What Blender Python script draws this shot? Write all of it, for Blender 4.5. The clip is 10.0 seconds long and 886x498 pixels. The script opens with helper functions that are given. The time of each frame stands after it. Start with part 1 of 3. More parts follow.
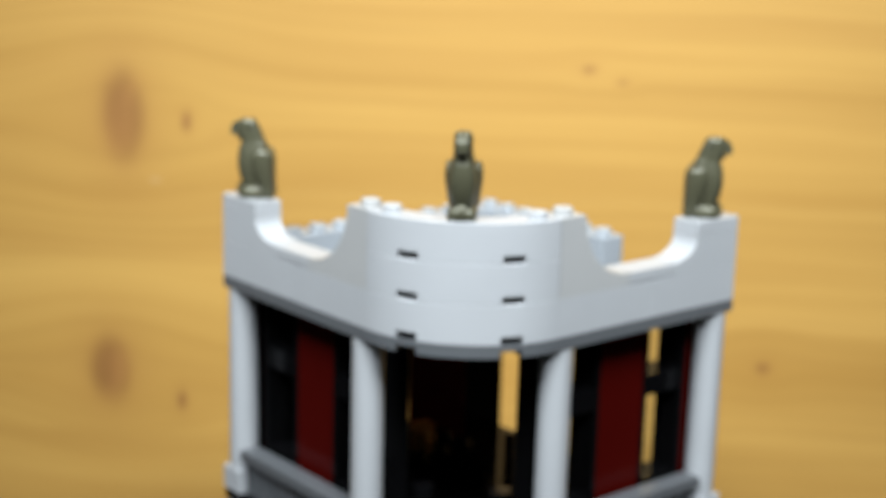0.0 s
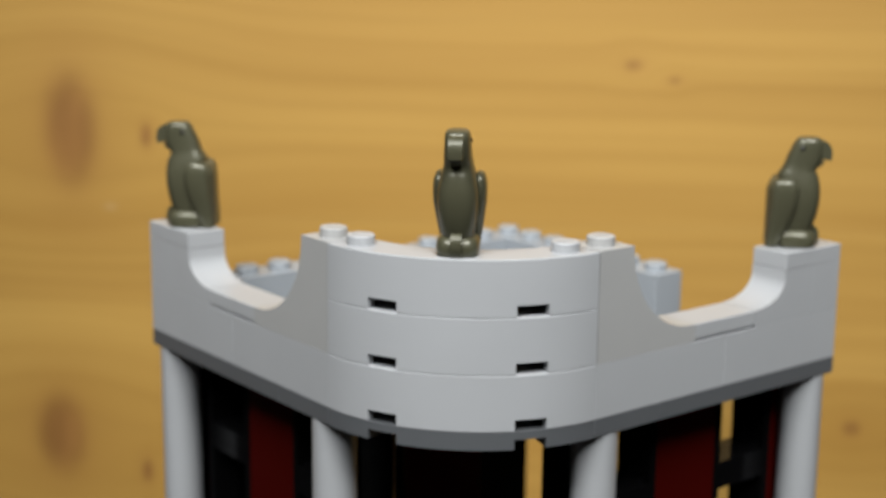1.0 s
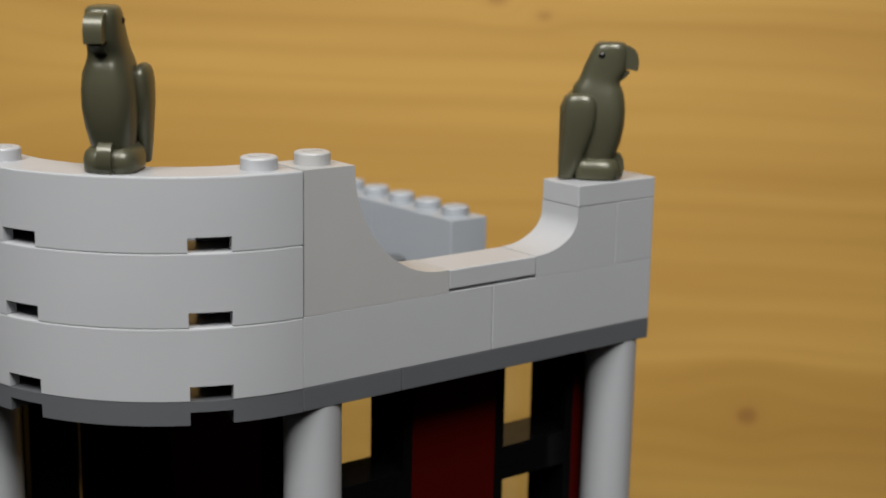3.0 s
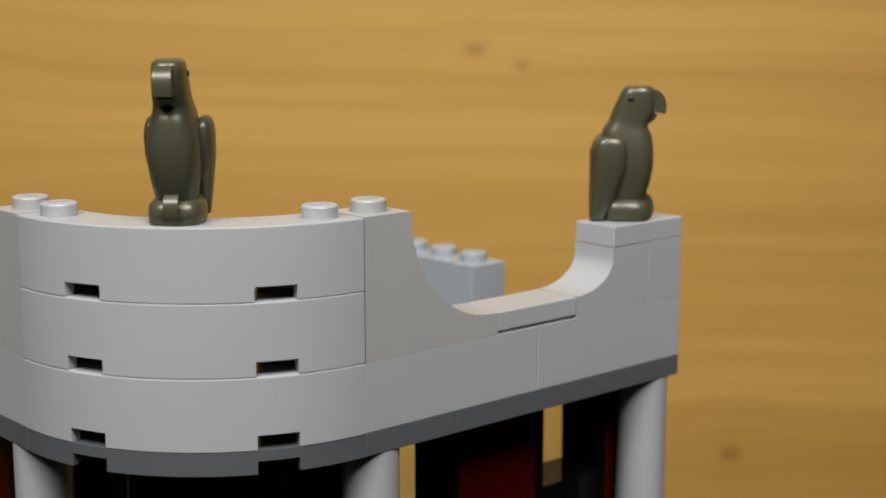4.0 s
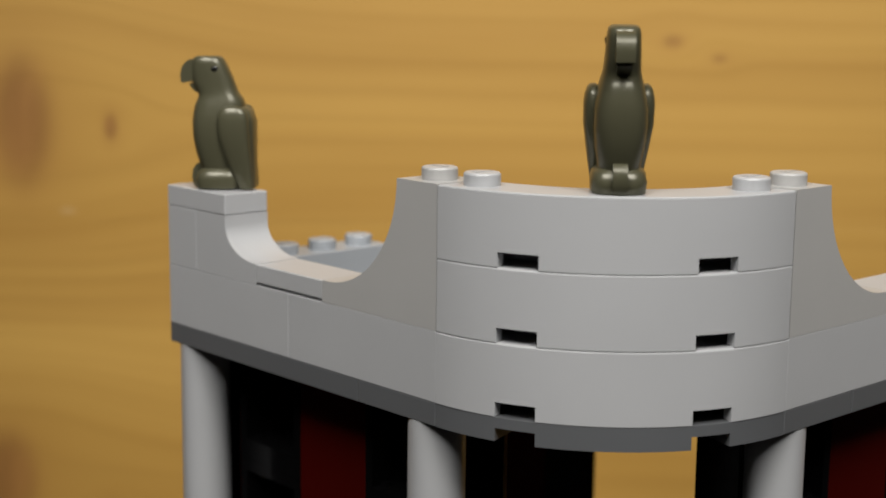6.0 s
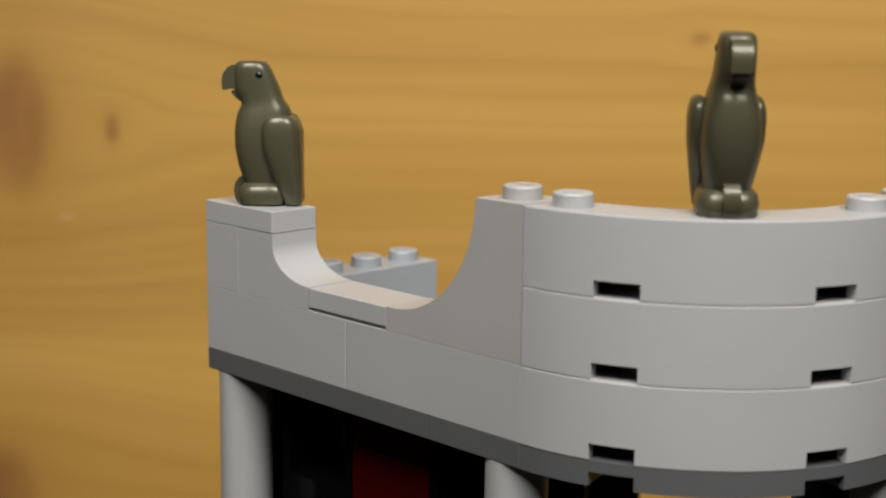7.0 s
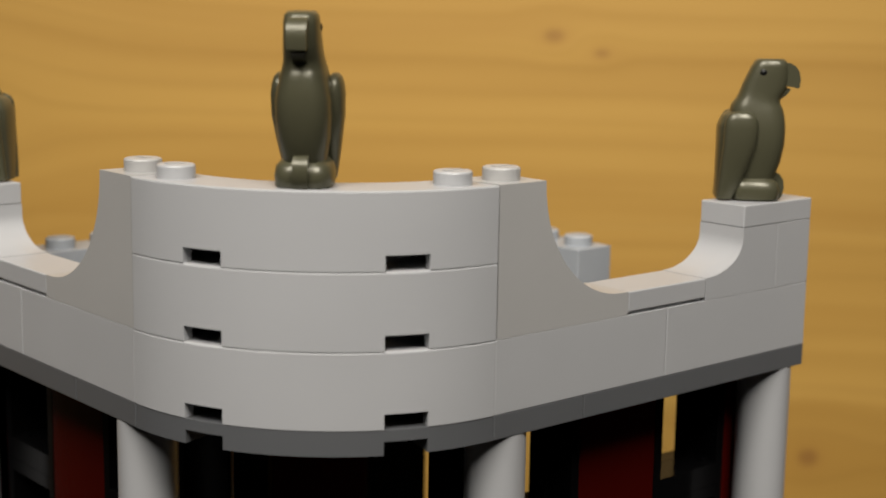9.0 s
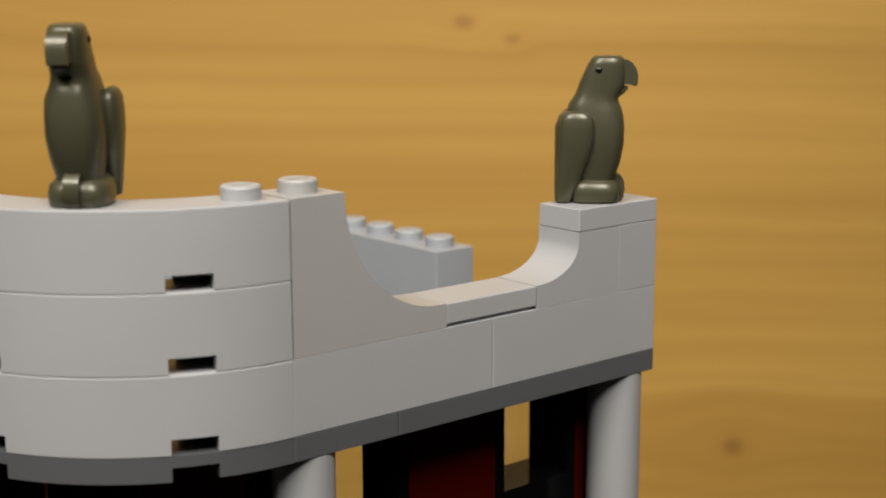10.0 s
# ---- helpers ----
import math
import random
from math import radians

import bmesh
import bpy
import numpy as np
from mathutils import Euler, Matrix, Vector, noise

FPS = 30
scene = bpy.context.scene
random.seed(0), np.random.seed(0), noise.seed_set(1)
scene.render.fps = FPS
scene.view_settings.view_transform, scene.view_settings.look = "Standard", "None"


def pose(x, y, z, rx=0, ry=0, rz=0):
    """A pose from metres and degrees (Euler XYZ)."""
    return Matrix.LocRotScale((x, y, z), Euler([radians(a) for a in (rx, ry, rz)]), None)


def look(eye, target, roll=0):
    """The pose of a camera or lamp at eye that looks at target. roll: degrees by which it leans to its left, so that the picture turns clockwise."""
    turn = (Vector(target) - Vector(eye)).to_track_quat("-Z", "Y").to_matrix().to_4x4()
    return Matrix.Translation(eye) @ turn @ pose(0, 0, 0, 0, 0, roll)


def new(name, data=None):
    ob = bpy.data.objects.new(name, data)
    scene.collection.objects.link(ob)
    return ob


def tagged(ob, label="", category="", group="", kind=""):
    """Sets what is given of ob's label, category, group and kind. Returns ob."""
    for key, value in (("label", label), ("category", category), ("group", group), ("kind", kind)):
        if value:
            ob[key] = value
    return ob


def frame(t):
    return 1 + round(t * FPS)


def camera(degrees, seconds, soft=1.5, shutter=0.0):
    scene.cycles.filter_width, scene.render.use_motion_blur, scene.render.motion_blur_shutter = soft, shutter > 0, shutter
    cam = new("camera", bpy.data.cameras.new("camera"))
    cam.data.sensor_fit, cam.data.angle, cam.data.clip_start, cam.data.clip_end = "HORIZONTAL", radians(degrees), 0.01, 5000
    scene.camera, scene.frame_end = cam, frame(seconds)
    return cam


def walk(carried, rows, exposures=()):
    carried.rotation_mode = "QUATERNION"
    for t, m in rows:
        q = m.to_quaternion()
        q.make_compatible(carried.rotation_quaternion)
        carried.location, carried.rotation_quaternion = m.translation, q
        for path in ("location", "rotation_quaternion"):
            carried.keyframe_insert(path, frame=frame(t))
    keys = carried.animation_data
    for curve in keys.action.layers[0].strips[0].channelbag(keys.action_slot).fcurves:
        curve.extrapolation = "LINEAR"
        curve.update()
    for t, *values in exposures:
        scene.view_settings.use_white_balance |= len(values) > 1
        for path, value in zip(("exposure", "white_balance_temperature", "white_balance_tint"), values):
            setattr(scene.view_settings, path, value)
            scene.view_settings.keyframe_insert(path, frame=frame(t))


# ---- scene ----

# ---- camera and its way ----
cam = camera(33.50, 10.0, soft=1.8)
cam.data.dof.use_dof = True
cam.data.dof.focus_distance = 0.193
cam.data.dof.aperture_fstop = 26.0
PATH = [
    (0, (-0.20241, -0.23597, 0.09825), (-0.07694, -0.08699, 0.05283), 1.58),
    (0.2, (-0.17991, -0.21508, 0.08927), (-0.05462, -0.06613, 0.04324), 1.44),
    (0.5, (-0.16118, -0.19523, 0.07572), (-0.03652, -0.04516, 0.03168), 0.45),
    (1, (-0.13377, -0.16800, 0.07939), (-0.01237, -0.01470, 0.03740), 0.58),
    (1.5, (-0.10685, -0.15739, 0.07123), (0.00988, -0.00164, 0.02522), 1.29),
    (2, (-0.08216, -0.15970, 0.06810), (0.03084, -0.00161, 0.02081), 1.18),
    (2.5, (-0.06752, -0.16076, 0.06668), (0.04585, -0.00292, 0.01942), 0.86),
    (2.7, (-0.06691, -0.15880, 0.06070), (0.04939, -0.00259, 0.01516), 1.01),
    (3.8, (-0.07896, -0.14812, 0.05790), (0.05014, 0.00014, 0.02113), 0.05),
    (4, (-0.08411, -0.14585, 0.05792), (0.04673, 0.00128, 0.02279), 0.01),
    (4.2, (-0.08807, -0.14270, 0.05733), (0.04317, 0.00424, 0.02292), -0.12),
    (4.5, (-0.09532, -0.13639, 0.05708), (0.03848, 0.00805, 0.02190), -0.04),
    (5, (-0.10488, -0.12350, 0.05409), (0.02987, 0.02023, 0.01970), 0.29),
    (5.5, (-0.11559, -0.11961, 0.05557), (0.01740, 0.02564, 0.02068), 0.24),
    (6, (-0.12529, -0.10549, 0.05216), (0.00811, 0.03968, 0.01854), 0.65),
    (6.2, (-0.12850, -0.10001, 0.05012), (0.00715, 0.04342, 0.01808), 0.96),
    (7.3, (-0.12189, -0.08010, 0.05439), (0.01518, 0.06106, 0.01853), 0.71),
    (7.5, (-0.12006, -0.07967, 0.05280), (0.01517, 0.06335, 0.01729), 0.73),
    (8, (-0.11569, -0.09072, 0.05576), (0.01570, 0.05583, 0.02030), 0.66),
    (8.5, (-0.10712, -0.10464, 0.05274), (0.02375, 0.04297, 0.01979), 0.90),
    (9, (-0.08863, -0.12858, 0.05116), (0.04068, 0.02019, 0.01729), 0.92),
    (9.5, (-0.07561, -0.13914, 0.04813), (0.05685, 0.00673, 0.01380), -0.05),
    (10, (-0.06354, -0.13984, 0.05519), (0.06370, 0.00981, 0.01753), -0.15),
]
EXPOSURES = [(0.0, 0.85, 5900, 5), (0.5, 0.51, 6150, 7), (1.0, 0.23, 6350, 8), (1.5, 0.08, 6450, 10), (2.5, -0.02, 6500, 10),
             (5.5, -0.04, 6700, 10), (7.5, -0.02, 6950, 11), (10.0, -0.02, 7100, 11)]
walk(cam, [(t, look(eye, target, roll)) for t, eye, target, roll in PATH], EXPOSURES)

# ---- world and lamps ----
world = bpy.data.worlds.new("world")
world.use_nodes = True
world.node_tree.nodes["Background"].inputs[0].default_value = (0.9, 0.95, 1.0, 1)
world.node_tree.nodes["Background"].inputs[1].default_value = 0.02
scene.world = world


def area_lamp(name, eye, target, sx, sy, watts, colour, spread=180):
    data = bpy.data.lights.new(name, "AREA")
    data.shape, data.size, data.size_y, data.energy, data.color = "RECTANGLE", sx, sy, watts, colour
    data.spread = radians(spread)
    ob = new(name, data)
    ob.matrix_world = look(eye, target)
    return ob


# Weak overhead area light, unseen and added as fill; the next two do most.
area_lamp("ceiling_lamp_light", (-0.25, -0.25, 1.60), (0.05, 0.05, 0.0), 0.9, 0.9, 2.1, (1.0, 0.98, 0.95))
area_lamp("left_photo_lamp", (-0.33, -0.08, 0.48), (0.13, 0.15, 0.02), 0.22, 0.22, 0.74, (1.0, 0.985, 0.96), 80)
area_lamp("right_photo_lamp", (-0.08, -0.33, 0.48), (0.15, 0.13, 0.02), 0.22, 0.22, 0.81, (1.0, 0.985, 0.96), 80)

# ---- materials ----


def nodes_of(name):
    m = bpy.data.materials.new(name)
    m.use_nodes = True
    return m, m.node_tree.nodes, m.node_tree.links, m.node_tree.nodes["Principled BSDF"]


def plastic(name, colour, rough=0.28, metal=0.0, mottle=0.05, dust=0.10, bump=0.03, gloss=0.5, specks=False):
    """Moulded plastic: slight per-piece tone, faint flow marks, fine dust."""
    m, n, l, p = nodes_of(name)
    tc = n.new("ShaderNodeTexCoord")
    info = n.new("ShaderNodeObjectInfo")
    big = n.new("ShaderNodeTexNoise")
    big.inputs["Scale"].default_value, big.inputs["Detail"].default_value = 90.0, 4.0
    fine = n.new("ShaderNodeTexNoise")
    fine.inputs["Scale"].default_value, fine.inputs["Detail"].default_value = 1600.0, 3.0
    for t in (big, fine):
        l.new(tc.outputs["Object"], t.inputs["Vector"])
    add = n.new("ShaderNodeMath")
    add.operation = "MULTIPLY_ADD"
    l.new(big.outputs["Fac"], add.inputs[0])
    add.inputs[1].default_value, add.inputs[2].default_value = 0.75, 0.0
    add2 = n.new("ShaderNodeMath")
    add2.operation = "MULTIPLY_ADD"
    l.new(info.outputs["Random"], add2.inputs[0])
    add2.inputs[1].default_value = 0.25
    l.new(add.outputs[0], add2.inputs[2])
    mix = n.new("ShaderNodeMix")
    mix.data_type = "RGBA"
    mix.inputs["A"].default_value = (*[c * (1 - mottle) for c in colour], 1)
    mix.inputs["B"].default_value = (*[min(1, c * (1 + mottle)) for c in colour], 1)
    l.new(add2.outputs[0], mix.inputs["Factor"])
    speck = n.new("ShaderNodeTexNoise")
    speck.inputs["Scale"].default_value, speck.inputs["Detail"].default_value = 520.0, 0.0
    l.new(tc.outputs["Object"], speck.inputs["Vector"])
    cut = n.new("ShaderNodeMapRange")
    cut.inputs["From Min"].default_value, cut.inputs["From Max"].default_value = (0.81, 0.86) if specks else (1.5, 1.6)
    l.new(speck.outputs["Fac"], cut.inputs["Value"])
    mix2 = n.new("ShaderNodeMix")
    mix2.data_type = "RGBA"
    mix2.inputs["B"].default_value = (*[0.7 * c + 0.05 for c in colour], 1)
    l.new(cut.outputs["Result"], mix2.inputs["Factor"])
    l.new(mix.outputs["Result"], mix2.inputs["A"])
    l.new(mix2.outputs["Result"], p.inputs["Base Color"])
    r = n.new("ShaderNodeMapRange")
    r.inputs["To Min"].default_value, r.inputs["To Max"].default_value = rough - dust, rough + dust
    l.new(big.outputs["Fac"], r.inputs["Value"])
    l.new(r.outputs["Result"], p.inputs["Roughness"])
    b = n.new("ShaderNodeBump")
    b.inputs["Strength"].default_value, b.inputs["Distance"].default_value = bump, 0.0002
    l.new(fine.outputs["Fac"], b.inputs["Height"])
    l.new(b.outputs["Normal"], p.inputs["Normal"])
    p.inputs["Metallic"].default_value = metal
    p.inputs["IOR"].default_value = 1.5
    p.inputs["Specular IOR Level"].default_value = gloss
    return m


LIGHT_GREY = plastic("light_grey_plastic", (0.376, 0.386, 0.402), 0.36, dust=0.06)
AGED_GREY = plastic("aged_light_grey_plastic", (0.364, 0.365, 0.364), 0.37, dust=0.06)
REAR_GREY = plastic("blue_grey_plastic", (0.30, 0.325, 0.355), 0.36, dust=0.06)
DARK_GREY = plastic("dark_grey_plastic", (0.095, 0.10, 0.107), 0.36, dust=0.06)
BLACK = plastic("black_plastic", (0.003, 0.003, 0.0033), 0.12, mottle=0.1, dust=0.04, gloss=0.09)
DARK_RED = plastic("dark_red_plastic", (0.046, 0.0022, 0.0014), 0.16, mottle=0.12, dust=0.04, gloss=0.08)
STATUE_GREY = plastic("pearl_olive_grey_plastic", (0.073, 0.071, 0.043), 0.315, metal=0.2, mottle=0.16, dust=0.03)
EYE_BLACK = plastic("eye_black", (0.006, 0.006, 0.006), 0.3)
AMBER = plastic("amber_colour", (0.50, 0.27, 0.07), 0.2)
BROWN_CLEAR = plastic("amber_brown_plastic", (0.42, 0.22, 0.07), 0.12)
CREAM = plastic("unseen_room_grey", (0.14, 0.14, 0.14), 0.7)
TABLE_DARK = plastic("unseen_dark_table", (0.035, 0.032, 0.03), 0.5, mottle=0.2)
FLOOR_MAT = plastic("grey_floor_covering", (0.12, 0.11, 0.10), 0.6, mottle=0.2)


def glass_material():
    m, n, l, p = nodes_of("clear_pane")
    clear, gloss, mix, fres = (n.new("ShaderNode" + k) for k in ("BsdfTransparent", "BsdfGlossy", "MixShader", "LayerWeight"))
    gloss.inputs["Roughness"].default_value = 0.06
    fres.inputs["Blend"].default_value = 0.5
    steep = n.new("ShaderNodeMath")
    steep.operation, steep.inputs[1].default_value = "POWER", 4.0
    rise = n.new("ShaderNodeMath")
    rise.operation, rise.inputs[1].default_value, rise.inputs[2].default_value = "MULTIPLY_ADD", 0.7, 0.03
    l.new(fres.outputs["Facing"], steep.inputs[0])
    l.new(steep.outputs[0], rise.inputs[0])
    clear.inputs["Color"].default_value = (0.93, 0.95, 0.96, 1)
    l.new(rise.outputs[0], mix.inputs[0])
    l.new(clear.outputs[0], mix.inputs[1])
    l.new(gloss.outputs[0], mix.inputs[2])
    l.new(mix.outputs[0], n["Material Output"].inputs["Surface"])
    n.remove(p)
    return m


GLASS = glass_material()

# Knots of the pine wall: along, up, half width, half height, how far they bend the grain, depth of colour
KNOTS = [
    (-0.1400, 0.0185, 0.0085, 0.0170, 0.030, 0.85),
    (-0.1470, -0.0810, 0.0082, 0.0130, 0.026, 0.85),
    (-0.1158, 0.0172, 0.0018, 0.0034, 0.007, 0.75),
    (-0.1188, -0.0926, 0.0018, 0.0036, 0.007, 0.75),
    (0.0333, 0.0416, 0.0026, 0.0017, 0.006, 0.5),
    (0.0455, 0.0373, 0.0019, 0.0011, 0.005, 0.45),
    (0.1038, -0.0684, 0.0026, 0.0024, 0.010, 0.6),
]


def pine():
    m, n, l, p = nodes_of("pine_wood")

    def math_node(op, a, b=None, c=None):
        k = n.new("ShaderNodeMath")
        k.operation = op
        for i, v in enumerate((a, b, c)):
            if v is None:
                continue
            if isinstance(v, (int, float)):
                k.inputs[i].default_value = v
            else:
                l.new(v, k.inputs[i])
        return k.outputs[0]

    tc = n.new("ShaderNodeTexCoord")
    sep = n.new("ShaderNodeSeparateXYZ")
    l.new(tc.outputs["Object"], sep.inputs[0])
    u, v = sep.outputs["X"], sep.outputs["Z"]
    grain, dark, halo = v, None, None
    for ku, kv, a, b, bend, depth in KNOTS:
        du, dv = math_node("SUBTRACT", u, ku), math_node("SUBTRACT", v, kv)
        su = math_node("POWER", math_node("ABSOLUTE", math_node("DIVIDE", du, bend * 1.5)), 2.0)
        sv = math_node("POWER", math_node("ABSOLUTE", math_node("DIVIDE", dv, bend * 1.1)), 2.0)
        fall = math_node("EXPONENT", math_node("MULTIPLY", math_node("ADD", su, sv), -1.0))
        grain = math_node("SUBTRACT", grain, math_node("MULTIPLY", math_node("MULTIPLY", dv, fall), 0.93))
        eu = math_node("POWER", math_node("ABSOLUTE", math_node("DIVIDE", du, a)), 2.0)
        ev = math_node("POWER", math_node("ABSOLUTE", math_node("DIVIDE", dv, b)), 2.0)
        e = math_node("ADD", eu, ev)
        core = math_node("MULTIPLY", math_node("EXPONENT", math_node("MULTIPLY", math_node("POWER", e, 2.0), -1.0)), depth)
        ring = math_node("MULTIPLY", math_node("EXPONENT", math_node("MULTIPLY", e, -0.35)), depth)
        dark = core if dark is None else math_node("MAXIMUM", dark, core)
        halo = ring if halo is None else math_node("MAXIMUM", halo, ring)
    # long grain: thin latewood lines of uneven strength, wandering along the board
    wander = n.new("ShaderNodeTexNoise")
    wander.inputs["Scale"].default_value, wander.inputs["Detail"].default_value = 6.0, 3.0
    l.new(tc.outputs["Object"], wander.inputs["Vector"])
    grain = math_node("ADD", grain, math_node("MULTIPLY", wander.outputs["Fac"], 0.010))

    def streak(along, across, detail, seed):
        cmb = n.new("ShaderNodeCombineXYZ")
        l.new(math_node("MULTIPLY", u, along), cmb.inputs[0])
        l.new(math_node("MULTIPLY", grain, across), cmb.inputs[1])
        info = n.new("ShaderNodeObjectInfo")
        l.new(math_node("MULTIPLY_ADD", info.outputs["Random"], 7.0, seed), cmb.inputs[2])
        t = n.new("ShaderNodeTexNoise")
        t.inputs["Scale"].default_value, t.inputs["Detail"].default_value = 1.0, detail
        l.new(cmb.outputs[0], t.inputs["Vector"])
        return t.outputs["Fac"]

    def ramp(fac, *stops):
        r = n.new("ShaderNodeValToRGB")
        while len(r.color_ramp.elements) < len(stops):
            r.color_ramp.elements.new(0.5)
        for el, (at, c) in zip(r.color_ramp.elements, stops):
            el.position, el.color = at, (*c, 1)
        l.new(fac, r.inputs[0])
        return r.outputs["Color"]

    def mixed(fac, a, b, kind="MIX"):
        x = n.new("ShaderNodeMix")
        x.data_type, x.blend_type = "RGBA", kind
        for key, val in (("Factor", fac), ("A", a), ("B", b)):
            if isinstance(val, (int, float)):
                x.inputs[key].default_value = val
            elif isinstance(val, tuple):
                x.inputs[key].default_value = (*val, 1)
            else:
                l.new(val, x.inputs[key])
        return x.outputs["Result"]

    broad = streak(1.2, 55.0, 3.0, 0.0)
    rings = math_node("FRACT", math_node("MULTIPLY", math_node("ADD", grain, math_node("MULTIPLY", broad, 0.016)), 150.0))
    line = math_node("POWER", rings, 9.0)
    fibre = streak(14.0, 1500.0, 3.0, 2.0)
    patch = streak(5.0, 22.0, 2.0, 4.0)
    col = ramp(broad, (0.32, (0.375, 0.202, 0.038)), (0.68, (0.525, 0.312, 0.074)))
    col = mixed(math_node("MULTIPLY", line, math_node("MULTIPLY_ADD", patch, 0.8, -0.22)), col, (0.27, 0.14, 0.034))
    col = mixed(math_node("MULTIPLY", fibre, 0.16), col, (0.36, 0.20, 0.055))
    col = mixed(math_node("MULTIPLY", patch, 0.25), col, (0.54, 0.345, 0.095))
    glow = streak(7.0, 70.0, 3.0, 6.0)
    col = mixed(math_node("MULTIPLY", math_node("POWER", glow, 2.4), 0.8), col, (0.31, 0.152, 0.027))
    col = mixed(math_node("MULTIPLY", halo, 0.45), col, (0.30, 0.14, 0.035))
    knot = ramp(streak(120.0, 260.0, 3.0, 9.0), (0.3, (0.15, 0.06, 0.018)), (0.7, (0.27, 0.12, 0.036)))
    col = mixed(math_node("MULTIPLY", dark, 0.85), col, knot)
    # a pale chip on the joint below the large knot
    cu = math_node("POWER", math_node("ABSOLUTE", math_node("DIVIDE", math_node("ADD", u, 0.128), 0.0022)), 2.0)
    cv = math_node("POWER", math_node("ABSOLUTE", math_node("DIVIDE", math_node("ADD", v, 0.0056), 0.0011)), 2.0)
    chip = math_node("EXPONENT", math_node("MULTIPLY", math_node("POWER", math_node("ADD", cu, cv), 2.0), -1.0))
    col = mixed(math_node("MULTIPLY", chip, 0.12), col, (0.72, 0.60, 0.42))
    l.new(col, p.inputs["Base Color"])
    p.inputs["Roughness"].default_value = 0.48
    b = n.new("ShaderNodeBump")
    b.inputs["Strength"].default_value, b.inputs["Distance"].default_value = 0.12, 0.0004
    l.new(math_node("ADD", fibre, line), b.inputs["Height"])
    l.new(b.outputs["Normal"], p.inputs["Normal"])
    return m


PINE = pine()

# ---- mesh helpers, in millimetres ----
MM = 0.001


def to_mesh(name, bm, material, bevel=0.0, smooth=13):
    if bevel:
        edges = [e for e in bm.edges if len(e.link_faces) == 2 and e.calc_face_angle(0) > 0.6]
        bmesh.ops.bevel(bm, geom=edges, offset=bevel, segments=2, profile=0.5, affect="EDGES", clamp_overlap=True)
    bmesh.ops.recalc_face_normals(bm, faces=bm.faces)
    bmesh.ops.scale(bm, vec=(MM, MM, MM), verts=bm.verts)
    me = bpy.data.meshes.new(name)
    bm.to_mesh(me)
    bm.free()
    me.materials.append(material)
    me.shade_smooth()
    me.set_sharp_from_angle(angle=radians(smooth))
    return me


def part(name, bm, material, parent=None, label="", bevel=0.0):
    """Links a bmesh as one mesh object under a thing or a part."""
    ob = new(name, to_mesh(name, bm, material, bevel))
    ob.parent = parent
    return tagged(ob, label) if label else ob


def thing(name, label, category, group="", kind=""):
    return tagged(new(name), label, category, group, kind)


def box(bm, x0, y0, z0, x1, y1, z1):
    vs = [bm.verts.new((x, y, z)) for z in (z0, z1) for x, y in ((x0, y0), (x1, y0), (x1, y1), (x0, y1))]
    for f in ((3, 2, 1, 0), (4, 5, 6, 7), (0, 1, 5, 4), (1, 2, 6, 5), (2, 3, 7, 6), (3, 0, 4, 7)):
        bm.faces.new([vs[i] for i in f])
    return bm


def cyl(bm, x, y, z0, z1, r, n=32, r1=None):
    r1 = r if r1 is None else r1
    ring = [[bm.verts.new((x + q * math.cos(a), y + q * math.sin(a), z)) for a in (2 * math.pi * i / n for i in range(n))]
            for z, q in ((z0, r), (z1, r1))]
    for i in range(n):
        bm.faces.new((ring[0][i], ring[0][(i + 1) % n], ring[1][(i + 1) % n], ring[1][i]))
    bm.faces.new(ring[0][::-1])
    bm.faces.new(ring[1])
    return bm


def stud(bm, x, y, z):
    """A knob: a short drum with a rounded rim."""
    n, rows = 32, []
    for q, h in ((2.4, -0.05), (2.4, 1.42), (2.31, 1.60), (2.12, 1.70), (0.0, 1.70)):
        rows.append([bm.verts.new((x + q * math.cos(2 * math.pi * i / n), y + q * math.sin(2 * math.pi * i / n), z + h)) for i in range(n)] if q
                    else [bm.verts.new((x, y, z + h))])
    for a, b in zip(rows[:-2], rows[1:-1]):
        for i in range(n):
            bm.faces.new((a[i], a[(i + 1) % n], b[(i + 1) % n], b[i]))
    for i in range(n):
        bm.faces.new((rows[-2][i], rows[-2][(i + 1) % n], rows[-1][0]))
    bm.faces.new(rows[0][::-1])
    box(bm, x - 1.35, y - 0.42, z + 1.6, x + 1.35, y + 0.42, z + 1.80)


def flip(bm, side):
    """Lays a piece built along the x wall onto the y wall."""
    if side == "y":
        for v in bm.verts:
            v.co.x, v.co.y = v.co.y, v.co.x
    return bm


def prism(bm, profile, d0, d1):
    """A profile in (along, up), drawn from depth d0 to d1."""
    a = [bm.verts.new((s, d0, z)) for s, z in profile]
    b = [bm.verts.new((s, d1, z)) for s, z in profile]
    k = len(profile)
    for i in range(k):
        bm.faces.new((a[i], a[(i + 1) % k], b[(i + 1) % k], b[i]))
    bm.faces.new(a[::-1])
    bm.faces.new(b)
    return bm


G = 0.03  # half of the joint between two pieces
S, B, P = 8.0, 9.6, 3.2  # knob pitch, brick height, plate height

